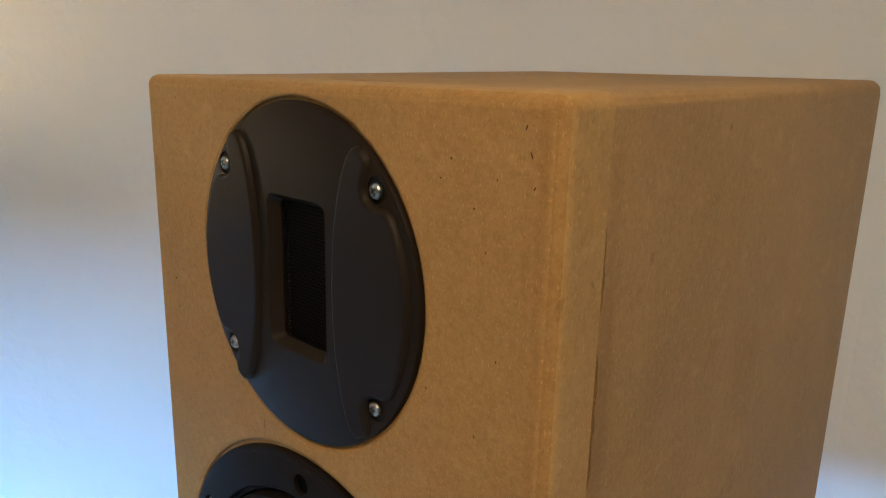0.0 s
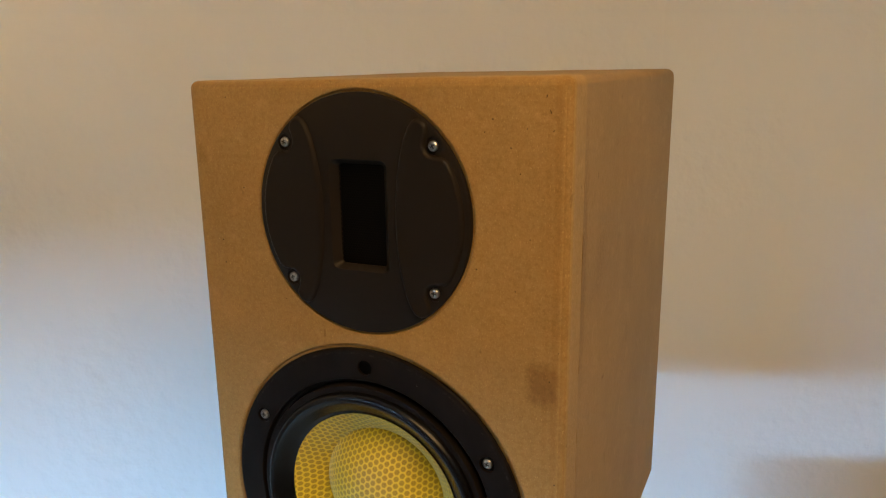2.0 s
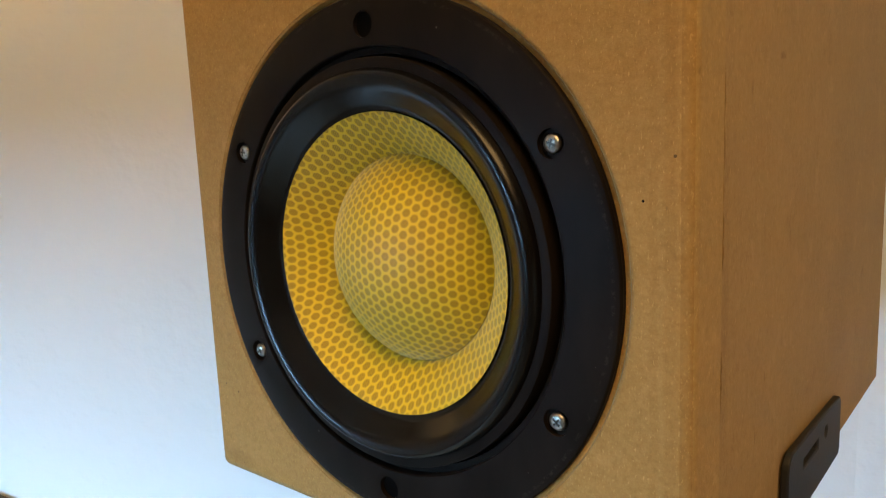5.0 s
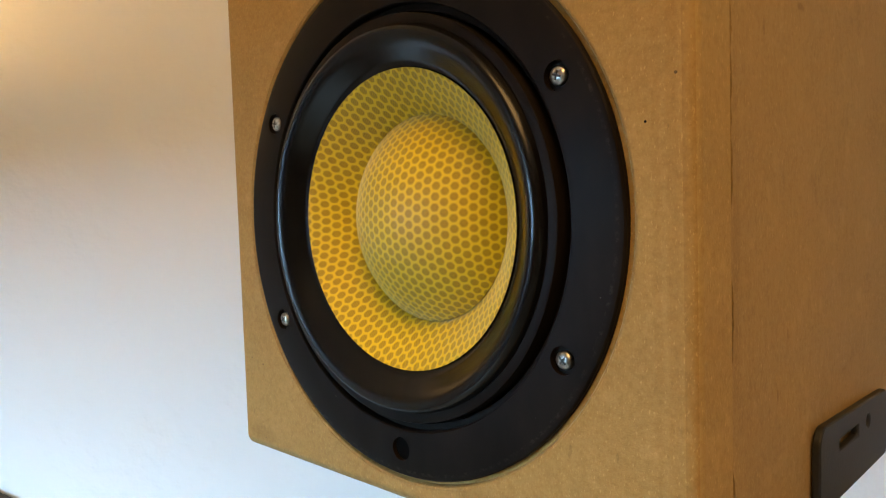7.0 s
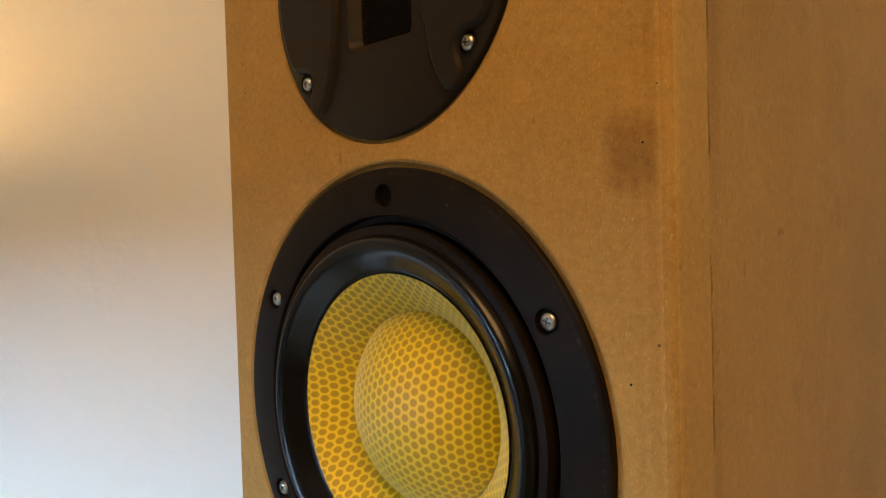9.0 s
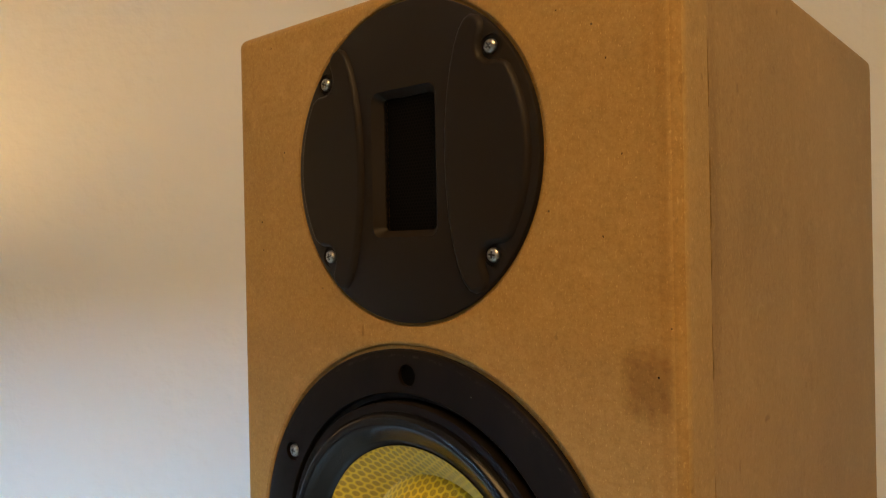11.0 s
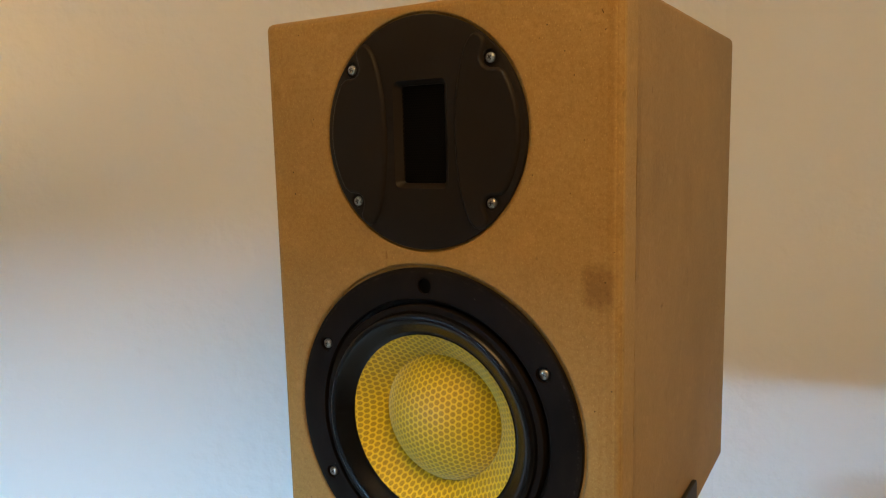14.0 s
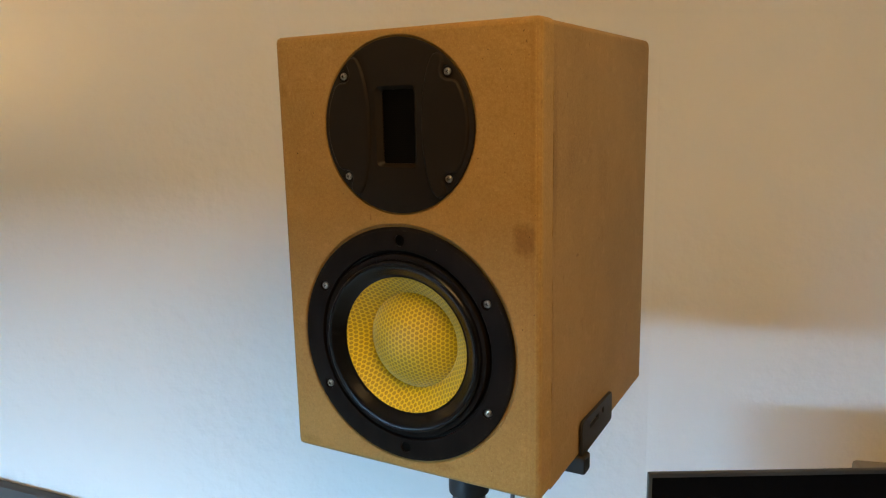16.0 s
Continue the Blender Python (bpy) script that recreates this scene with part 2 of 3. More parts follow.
def weave(name, pitch, sphere=0.0):
    """Yellow aramid cloth: a honeycomb of pale threads round darker woven cells, laid over the disc in x and z (over a cap: along its arc)."""
    def build(n, link, bsdf):
        v = coords(n, link)
        s = n.new("ShaderNodeSeparateXYZ")
        link(v, s.inputs[0])
        px, pz = s.outputs[0], s.outputs[2]
        if sphere:
            r = maths(n, link, "MAXIMUM", maths(n, link, "SQRT", maths(n, link, "ADD", maths(n, link, "MULTIPLY", px, px), maths(n, link, "MULTIPLY", pz, pz))), 0.0001)
            stretch = maths(n, link, "DIVIDE", maths(n, link, "MULTIPLY", maths(n, link, "ARCSINE", maths(n, link, "DIVIDE", r, sphere)), sphere), r)
            px, pz = maths(n, link, "MULTIPLY", px, stretch), maths(n, link, "MULTIPLY", pz, stretch)
        x = maths(n, link, "DIVIDE", pz, pitch)
        z = maths(n, link, "DIVIDE", px, pitch * 1.7320508)

        def cell(off):
            a = maths(n, link, "SUBTRACT", maths(n, link, "FRACT", maths(n, link, "ADD", x, 50.0 + off)), 0.5)
            b = maths(n, link, "MULTIPLY", maths(n, link, "SUBTRACT", maths(n, link, "FRACT", maths(n, link, "ADD", z, 50.0 + off)), 0.5), 1.7320508)
            a, b = maths(n, link, "ABSOLUTE", a), maths(n, link, "ABSOLUTE", b)
            return maths(n, link, "MAXIMUM", a, maths(n, link, "ADD", maths(n, link, "MULTIPLY", a, 0.5), maths(n, link, "MULTIPLY", b, 0.8660254))), maths(n, link, "ADD", maths(n, link, "MULTIPLY", a, a), maths(n, link, "MULTIPLY", b, b))
        (h1, d1), (h2, d2) = cell(0.0), cell(0.5)
        near = maths(n, link, "LESS_THAN", d1, d2)
        hexd = n.new("ShaderNodeMix")
        link(near, hexd.inputs[0]), link(h2, hexd.inputs[2]), link(h1, hexd.inputs[3])
        rounder = maths(n, link, "SQRT", maths(n, link, "MINIMUM", d1, d2))
        edge = maths(n, link, "ADD", maths(n, link, "MULTIPLY", hexd.outputs[0], 0.55), maths(n, link, "MULTIPLY", rounder, 0.45))
        thread = ramp(n, link, edge, [(0.340, (0, 0, 0)), (0.402, (1, 1, 1))])
        # fine cloth inside the cells
        wx = maths(n, link, "SINE", maths(n, link, "MULTIPLY", px, 6.2832 / 0.00085))
        wz = maths(n, link, "SINE", maths(n, link, "MULTIPLY", pz, 6.2832 / 0.00085))
        cloth = maths(n, link, "MULTIPLY", wx, wz)
        inner = ramp(n, link, maths(n, link, "ADD", maths(n, link, "MULTIPLY", cloth, 0.5), 0.5), [(0.30, (0.29, 0.172, 0.001)), (0.70, (0.54, 0.332, 0.002))])
        big = noise_tex(n, link, v, 25, 3)
        col = mix(n, link, "MIX", thread, inner, (0.76, 0.520, 0.018))
        col = mix(n, link, "MULTIPLY", 0.35, col, ramp(n, link, big, [(0.3, (0.8, 0.78, 0.7)), (0.7, (1, 1, 1))]))
        link(col, bsdf.inputs["Base Color"])
        bsdf.inputs["Coat Weight"].default_value, bsdf.inputs["Coat Roughness"].default_value = 0.35, 0.45
        bsdf.inputs["Sheen Weight"].default_value, bsdf.inputs["Sheen Roughness"].default_value = 0.62, 0.40
        bsdf.inputs["Sheen Tint"].default_value = (1.0, 0.97, 0.84, 1)
        bump(n, link, bsdf, maths(n, link, "ADD", thread, maths(n, link, "MULTIPLY", cloth, 0.35)), 0.55, 0.0003)
    return material(name, build, 0.48, 0.0, 0.30)


def plaster(name, colour):
    """Painted orange-peel plaster."""
    def build(n, link, bsdf):
        v = coords(n, link)
        a, b = noise_tex(n, link, v, 42, 3, 0.5), noise_tex(n, link, v, 130, 3, 0.6)
        f = noise_tex(n, link, v, 3, 3)
        link(ramp(n, link, f, [(0.3, tuple(c * 0.97 for c in colour)), (0.7, colour)]), bsdf.inputs["Base Color"])
        h = maths(n, link, "ADD", ramp(n, link, a, [(0.35, (0, 0, 0)), (0.75, (1, 1, 1))]), maths(n, link, "MULTIPLY", b, 0.35))
        bump(n, link, bsdf, h, 0.5, 0.0016)
    return material(name, build, 0.75, 0.0, 0.3)


M_FRONT = mdf("fibreboard_front", (0.410, 0.234, 0.067), marks=((0, 0.1000, HUB + 0.0900, 0.0094, 0.0130, 3.5, 0.8), (0, 0.033, HUB - 0.0925, 0.013, 0.0050, 2.0, 0.40), (0, -0.094, HUB - 0.0965, 0.012, 0.0050, 2.0, 0.45),
                     (0, -0.026, HUB + 0.099, 0.0011, 0.0032, 2.0, 0.8), (0, -0.104, HUB + 0.196, 0.005, 0.007, 2.0, 0.35), (0, 0.050, HUB + 0.186, 0.016, 0.010, 2.0, 0.15)),
              fine_amount=0.29,
              bands=((0.1062, 0.0022, 0.38, (0.78, 0.64, 0.42)), (0.1018, 0.0016, 0.30, (0.86, 0.76, 0.62))))
M_BODY = mdf("fibreboard_body", (0.340, 0.214, 0.082), streak=True, fine_amount=0.16,
             marks=((1, 0.079, HUB + 0.066, 0.0040, 0.0016, 2.0, 0.75), (1, 0.100, HUB + 0.225, 0.0012, 0.0018, 2.0, 0.8), (1, 0.051, HUB + 0.187, 0.0016, 0.0026, 2.0, 0.6), (1, 0.047, HUB + 0.055, 0.0012, 0.0026, 2.0, 0.6),
                    (1, 0.066, HUB - 0.040, 0.0008, 0.0028, 2.0, 0.8), (1, 0.057, HUB - 0.058, 0.0008, 0.0030, 2.0, 0.7), (1, 0.140, HUB + 0.120, 0.020, 0.030, 2.0, 0.22), (1, 0.060, HUB + 0.150, 0.010, 0.040, 2.0, 0.20), (1, 0.0265, HUB + 0.145, 0.0065, 0.085, 2.0, 0.42), (1, 0.0255, HUB - 0.010, 0.0040, 0.060, 2.0, 0.30)))
M_EDGE = mdf("fibreboard_edge", (0.395, 0.248, 0.086), fine_amount=0.10)
M_SAND = mdf("fibreboard_sanded", (0.360, 0.210, 0.064), fine_amount=0.22, bands=((0.1085, 0.0020, 0.4, (0.84, 0.70, 0.46)),))
M_PLATE = plain("satin_black_plastic", (0.0148, 0.0108, 0.0076), 0.46, spec=0.13, grain=0.25, depth=0.0001)
M_FLANGE = dusty("black_plastic", (0.0062, 0.0046, 0.0036), 0.44)
M_RUBBER = plain("black_rubber", (0.0024, 0.0020, 0.0018), 0.24, spec=0.26)
M_GRILLE = plain("dark_mesh_metal", (0.0035, 0.0026, 0.0022), 0.6, spec=0.08)
# near black, painted where shade fills the screw holes and pinholes
M_HOLE = plain("hole_black", (0.0015, 0.0014, 0.0013), 0.9, spec=0.05)
# dark metal of the screws' crosses: the shade of a recess put into colour
M_RECESS = plain("recess_shade", (0.045, 0.042, 0.036), 0.4, metal=0.8, vary=0.5, scale=4000)
M_NICK = plain("torn_board", (0.075, 0.034, 0.010), 0.8, spec=0.1)
M_STEEL = plain("zinc_steel", (0.36, 0.35, 0.32), 0.30, metal=1.0, vary=0.6, scale=6000)
M_WEAVE = weave("aramid_weave", 0.0035)
M_CAP = weave("aramid_weave_cap", 0.0039, 0.0479)
M_IRON = plain("powder_coated_steel", (0.012, 0.0118, 0.0115), 0.5, spec=0.35, grain=0.4, depth=0.0002)
M_WALL = plaster("wall_paint", (0.80, 0.79, 0.76))
# for walls out of view: beige so that they throw back warm light
M_FAR = plaster("far_wall_warm_bounce", (0.60, 0.47, 0.33))
M_CEIL = plaster("ceiling_paint", (0.82, 0.81, 0.79))
# the floor is out of view too; its brown warms the bounce
M_FLOOR = plain("floor_wood", (0.30, 0.19, 0.11), 0.5, vary=0.08, scale=40)
M_SCREEN = plain("screen_glass", (0.0015, 0.0015, 0.0018), 0.10, spec=0.15)
M_BEZEL = plain("brushed_dark_bezel", (0.10, 0.098, 0.095), 0.30, metal=0.85)
M_CABINET = plain("dark_brown_wood", (0.05, 0.042, 0.035), 0.6, vary=0.2)
M_PALE = plain("pale_grey_plastic", (0.42, 0.41, 0.39), 0.5)
M_BOX = plain("mid_grey_plastic", (0.24, 0.22, 0.20), 0.5)
M_CABLE = plain("cable_grey", (0.08, 0.08, 0.085), 0.5)


# ---- mesh helpers ----
def mesh_of(name, bm, mat, smooth=40.0):
    bmesh.ops.recalc_face_normals(bm, faces=bm.faces)
    me = bpy.data.meshes.new(name)
    bm.to_mesh(me)
    bm.free()
    me.materials.append(mat)
    if smooth:
        me.polygons.foreach_set("use_smooth", [True] * len(me.polygons))
        me.set_sharp_from_angle(angle=radians(smooth))
    return me


def thing(name, m, label, category, group="", kind=""):
    """An Empty at the base of a thing made of parts."""
    ob = new(name)
    ob.empty_display_size = 0.05
    ob.matrix_world = m
    return tagged(ob, label, category, group, kind)


def part(name, bm, mat, parent, label="", m=None, smooth=40.0):
    ob = new(name, mesh_of(name, bm, mat, smooth))
    ob.parent = parent
    if m is not None:
        ob.matrix_basis = m
    return tagged(ob, label)


def solid(name, bm, mat, label, category, m=None, kind="", smooth=40.0):
    ob = new(name, mesh_of(name, bm, mat, smooth))
    if m is not None:
        ob.matrix_world = m
    return tagged(ob, label, category, kind=kind)


def box(x0, x1, y0, y1, z0, z1, bevel=0.0, segments=2):
    bm = bmesh.new()
    bmesh.ops.create_cube(bm, size=1.0, matrix=Matrix.Translation(((x0 + x1) / 2, (y0 + y1) / 2, (z0 + z1) / 2)) @ Matrix.Diagonal((x1 - x0, y1 - y0, z1 - z0, 1)))
    if bevel:
        bmesh.ops.bevel(bm, geom=bm.edges[:], offset=bevel, segments=segments, profile=0.5, affect="EDGES")
    return bm


def turned(profile, steps=96, close=False):
    """A body turned about the y axis; the profile runs in (radius, y). A radius of 0 closes it."""
    bm = bmesh.new()
    rings = []
    for r, y in profile:
        if r < 1e-6:
            rings.append([bm.verts.new((0, y, 0))])
        else:
            rings.append([bm.verts.new((r * math.cos(a), y, r * math.sin(a))) for a in (2 * math.pi * k / steps for k in range(steps))])
    pairs = list(zip(rings, rings[1:])) + ([(rings[-1], rings[0])] if close else [])
    for a, b in pairs:
        for k in range(steps):
            j = (k + 1) % steps
            if len(a) == 1:
                bm.faces.new((a[0], b[j], b[k]))
            elif len(b) == 1:
                bm.faces.new((a[k], a[j], b[0]))
            else:
                bm.faces.new((a[k], a[j], b[j], b[k]))
    return bm


def upright(bm):
    """Turns a body about y into one about z (y becomes z)."""
    bmesh.ops.rotate(bm, cent=(0, 0, 0), matrix=Matrix.Rotation(radians(90), 3, "X"), verts=bm.verts)
    return bm


def plate(outline, rings):
    """A raised plate from an outline of (x, z) points; rings of (inset, y) from the foot to the top."""
    bm = bmesh.new()
    count = len(outline)
    pts = [Vector(p) for p in outline]
    area = sum(a.x * b.y - b.x * a.y for a, b in zip(pts, pts[1:] + pts[:1]))
    turn = 1.0 if area > 0 else -1.0
    normals = []
    for k in range(count):
        d = (pts[(k + 1) % count] - pts[k - 1]).normalized()
        normals.append(Vector((-d.y, d.x)) * turn)
    loops = [[bm.verts.new((p.x + nn.x * inset, y, p.y + nn.y * inset)) for p, nn in zip(pts, normals)] for inset, y in rings]
    for a, b in zip(loops, loops[1:]):
        for k in range(count):
            j = (k + 1) % count
            bm.faces.new((a[k], a[j], b[j], b[k]))
    rim = [bm.edges.get((loops[-1][k], loops[-1][(k + 1) % count])) for k in range(count)]
    bmesh.ops.triangle_fill(bm, use_beauty=True, edges=rim)
    return bm


def cut(bm, cutters):
    """bm with the closed meshes in cutters taken away."""
    def temporary(b):
        bmesh.ops.recalc_face_normals(b, faces=b.faces)
        me = bpy.data.meshes.new("temporary")
        b.to_mesh(me)
        b.free()
        return new("temporary", me)
    base = temporary(bm)
    tools = [temporary(c) for c in cutters]
    for tool in tools:
        mod = base.modifiers.new("cut", "BOOLEAN")
        mod.operation, mod.solver, mod.object = "DIFFERENCE", "EXACT", tool
    out = bmesh.new()
    me = bpy.data.meshes.new_from_object(base.evaluated_get(bpy.context.evaluated_depsgraph_get()))
    out.from_mesh(me)
    bpy.data.meshes.remove(me)
    for ob in (base, *tools):
        data = ob.data
        bpy.data.objects.remove(ob)
        bpy.data.meshes.remove(data)
    return out


def moved(bm, x, y, z):
    bmesh.ops.translate(bm, vec=(x, y, z), verts=bm.verts)
    return bm


def rod(radius, y0, y1, steps=48):
    return turned([(0, y0), (radius, y0), (radius, y1), (0, y1)], steps)


# ---- the room ----
def room_box(name, label, category, ranges, mat, kind="structure"):
    return solid(name, box(*ranges), mat, label, category, ROOM.copy(), kind, smooth=0)


STEP = 0.0006
RIGHT = ROOM @ Matrix.Translation((0, STEP, 0)) @ Matrix.Rotation(radians(-10), 4, "Z")  # the wall behind the television bends towards the room a little
room_box("floor", "unseen floor, brown to warm the bounced light", "floor", (U0, U1, V0, 0.0, -0.1, 0.0), M_FLOOR)
room_box("ceiling", "white painted ceiling", "ceiling", (U0, U1, V0, 0.16, CEIL, CEIL + 0.1), M_CEIL)
room_box("wall_north", "white orange-peel plaster wall behind the loudspeaker", "wall", (U0, 0.0, 0.0, 0.15, -0.1, CEIL), M_WALL)
solid("wall_northeast", box(0.0, U1 + 0.1, 0.0, 0.15, -0.1, CEIL), M_WALL, "white plaster wall bent forward behind the television", "wall", RIGHT.copy(), "structure", 0)
room_box("wall_east", "unseen side wall, beige to warm the bounced light", "wall", (U1, U1 + 0.15, V0, -0.25, -0.1, CEIL), M_FAR)
room_box("wall_south", "unseen far wall, beige to warm the bounced light", "wall", (U0 - 0.15, U1 + 0.15, V0 - 0.15, V0, -0.1, CEIL), M_FAR)
wy0, wy1 = WIN_V - WIN_W / 2, WIN_V + WIN_W / 2
west = cut(box(U0 - 0.15, U0, V0, 0.15, -0.1, CEIL), [box(U0 - 0.3, U0 + 0.15, wy0, wy1, WIN_Z0, WIN_Z1)])
solid("wall_west", west, M_WALL, "white plaster wall with the window opening", "wall", ROOM.copy(), "structure", 0)

# ---- the loudspeaker ----
W_L = 0.1108
W, TOP, BOTTOM, BACK, BAFFLE = 0.1125, HUB + 0.2395, HUB - 0.1038, 0.294, 0.0217
R_REB_W, R_REB_T = 0.0946, 0.0646


def rebate(radius, chamfer, depth, steps):
    """Cutter for a round recess whose rim is broken by a chamfer."""
    return turned([(0, -0.02), (radius + chamfer, -0.02), (radius + chamfer, 0.0002), (radius + chamfer * 0.45, chamfer * 0.30), (radius, chamfer), (radius, depth), (0, depth)], steps)


def settle(bm):
    """The top falls a little towards the front, most of all at one corner, where it was sanded by hand."""
    for v in bm.verts:
        if v.co.z > TOP - 0.0048:
            ahead = min(1.0, max(0.0, 1.0 - v.co.y / BACK))
            v.co.z += 0.0018 - ahead * (0.0036 + 0.0010 * min(1.0, max(0.0, (0.01 - v.co.x) / 0.10)))


speaker = thing("loudspeaker", Matrix.Identity(4), "raw tan fibreboard bookshelf loudspeaker with yellow woven woofer cone", "loudspeaker")
front = box(-W_L, W, 0.0, BAFFLE, BOTTOM, TOP)
edges = [e for e in front.edges if any(v.co.y < 0.001 for v in e.verts)]
bmesh.ops.bevel(front, geom=edges, offset=0.0046, segments=6, profile=0.5, affect="EDGES")
settle(front)
front = cut(front, [moved(rebate(R_REB_W, 0.0016, 0.0021, 160), 0, 0, HUB), moved(rod(0.0785, -0.02, 0.05, 128), 0, 0, HUB),
                    moved(rebate(R_REB_T, 0.0011, 0.0016, 128), 0, 0, TWEET), moved(box(-0.045, 0.045, -0.02, 0.05, -0.045, 0.045), 0, 0, TWEET)])
bmesh.ops.recalc_face_normals(front, faces=front.faces)
for f in front.faces:
    c, nn = f.calc_center_median(), f.normal
    if abs(c.x) > 0.09 or c.z > TOP - 0.012 or c.z < BOTTOM + 0.012:
        f.material_index = 1 if abs(nn.y) < 0.50 else 2 if abs(nn.y) < 0.99 else 0
baffle = part("baffle", front, M_FRONT, speaker, "tan fibreboard front panel with rounded edges", smooth=35)
for poly in baffle.data.polygons:
    if max(abs(c) for c in poly.normal) > 0.9995:
        poly.use_smooth = False
baffle.data.materials.append(M_EDGE)
baffle.data.materials.append(M_SAND)
body = box(-W_L + 0.0003, W - 0.0003, BAFFLE + 0.0007, BACK, BOTTOM + 0.0003, TOP - 0.0003)
edges = [e for e in body.edges if all(v.co.y > 0.1 for v in e.verts) or all(v.co.z > TOP - 0.01 for v in e.verts) and abs(e.verts[0].co.x - e.verts[1].co.x) < 0.01]
bmesh.ops.bevel(body, geom=edges, offset=0.0062, segments=4, profile=0.5, affect="EDGES")
bmesh.ops.subdivide_edges(body, edges=[e for e in body.edges if all(v.co.y < BAFFLE + 0.002 for v in e.verts)], cuts=110)
# the joint behind the front panel: glued tight in stretches, open in others, with a crumbling lip
OPEN_JOINT = ((0.188, 0.014), (0.142, 0.024), (0.098, 0.012), (0.030, 0.032), (-0.030, 0.014), (-0.080, 0.010))  # height over the woofer's axis, half length
ragged = random.Random(4)
for v in body.verts:
    if v.co.y < BAFFLE + 0.002:
        open_by = max(min(1.0, max(0.0, (half - abs(v.co.z - HUB - mid)) / 0.006)) for mid, half in OPEN_JOINT)
        rough = 0.5 + noise.noise(Vector((v.co.x * 90, 7.7, v.co.z * 160)))
        v.co.y = BAFFLE + 0.0002 + 0.0019 * open_by * min(1.0, max(0.25, rough + 0.35)) + 0.0003 * max(0.0, rough - 0.6) + ragged.choice((-0.0001, 0.0, 0.0, 0.0002))
settle(body)
part("cabinet_body", body, M_BODY, speaker, "tan fibreboard cabinet body")


def screw(r):
    """A pan head looking towards -y; a raised dark cross stands in for its shaded recess."""
    head = turned([(0, 0.0), (r, 0.0), (r, -0.0007), (r * 0.92, -0.0013), (r * 0.66, -0.0018), (r * 0.3, -0.00198), (0, -0.0020)], 24)
    for hx, hz, y in ((0.52, 0.11, -0.00202), (0.10, 0.50, -0.00200)):
        corners = [(-hx, -hz), (hx, -hz), (hx, hz), (-hx, hz)]
        lo = [head.verts.new((x * r, -0.0010, z * r)) for x, z in corners]
        hi = [head.verts.new((x * r, y, z * r)) for x, z in corners]
        for q in [hi] + [[lo[k], lo[(k + 1) % 4], hi[(k + 1) % 4], hi[k]] for k in range(4)]:
            head.faces.new(q).material_index = 1
    return head


def put_screw(r, parent, m):
    ob = part("screw", screw(r), M_STEEL, parent, "zinc cross-head screw", m)
    ob.data.materials.append(M_RECESS)


# woofer
R_BOLT = 0.083
woofer = thing("woofer", Matrix.Translation((0, 0, HUB)), "black woofer driver", "")
woofer.parent = speaker
FL = -0.0016
flange = turned([(0.0700, FL + 0.0120), (0.0733, FL + 0.0120), (0.0733, FL + 0.0035), (0.0931, FL + 0.0033), (0.0931, FL + 0.0014), (0.0926, FL + 0.0006), (0.0908, FL), (0.0760, FL),
                 (0.0756, FL + 0.0004), (0.0752, FL + 0.0100), (0.0700, FL + 0.0100)], 160, close=True)
holes = []
for k in range(6):
    a = radians(30 + 60 * k)
    holes.append(moved(rod(0.0044, -0.02, FL + 0.0020, 28), R_BOLT * math.cos(a), 0, R_BOLT * math.sin(a)))
flange = cut(flange, holes)
part("flange", flange, M_FLANGE, woofer, "matte black ring flange with six screw holes", smooth=30)
for k in range(6):
    a = radians(30 + 60 * k)
    x, z = R_BOLT * math.cos(a), R_BOLT * math.sin(a)
    if k in (1, 4):
        # shallow recess; a black disc paints the shade of a deep hole
        part("screw_hole_shade", moved(rod(0.0043, FL + 0.0016, FL + 0.0024, 28), x, 0, z), M_HOLE, woofer, "black disc for the shade in an empty screw hole")
    else:
        put_screw(0.0029, woofer, Matrix.Translation((x, FL + 0.0018, z)) @ Matrix.Rotation(radians(17 + 41 * k), 4, "Y"))
# gasket ring, rolled surround, cone, cap
ring = turned([(0.0684, 0.0088), (0.0684, -0.0022), (0.0688, -0.0030), (0.0716, -0.0030), (0.0720, -0.0028), (0.0722, -0.0023), (0.0722, 0.0088)], 160)
part("gasket", ring, M_FLANGE, woofer, "black raised gasket ring")
knots = [(0.0690, -0.0010), (0.0684, -0.0042), (0.0672, -0.0061), (0.0656, -0.0067), (0.0638, -0.0062), (0.0618, -0.0048), (0.0598, -0.0030), (0.0578, -0.0012), (0.0560, 0.0004), (0.0540, 0.0014)]
roll = []
for k in range(len(knots) - 1):
    p0, p1, p2, p3 = (Vector(knots[min(max(i, 0), len(knots) - 1)]) for i in (k - 1, k, k + 1, k + 2))
    for t in (0.0, 0.33, 0.67):
        roll.append(tuple(0.5 * (2 * p1 + (p2 - p0) * t + (2 * p0 - 5 * p1 + 4 * p2 - p3) * t * t + (3 * p1 - p0 - 3 * p2 + p3) * t ** 3)))
roll.append(knots[-1])
part("surround", turned(roll, 160), M_RUBBER, woofer, "black rubber half-roll surround")
cone = []
for k in range(29):
    f = k / 28
    r = 0.0542 - (0.0542 - 0.0340) * f
    gutter = 0.0035 * min(1.0, max(0.0, (0.0392 - r) / 0.0025))
    cone.append((r, 0.0008 + 0.0197 * (f ** 1.12) + gutter))
part("cone", turned(cone, 128), M_WEAVE, woofer, "yellow honeycomb-woven aramid cone")
cap = []
for k in range(17):
    f = k / 16
    a = radians(54.6) * f
    rr = 0.0479
    cap.append((rr * math.sin(a), -0.0040 + rr * (1 - math.cos(a))))
part("dust_cap", turned(cap, 128), M_CAP, woofer, "domed yellow woven dust cap", Matrix.Translation((-0.0005, 0, 0.0007)))


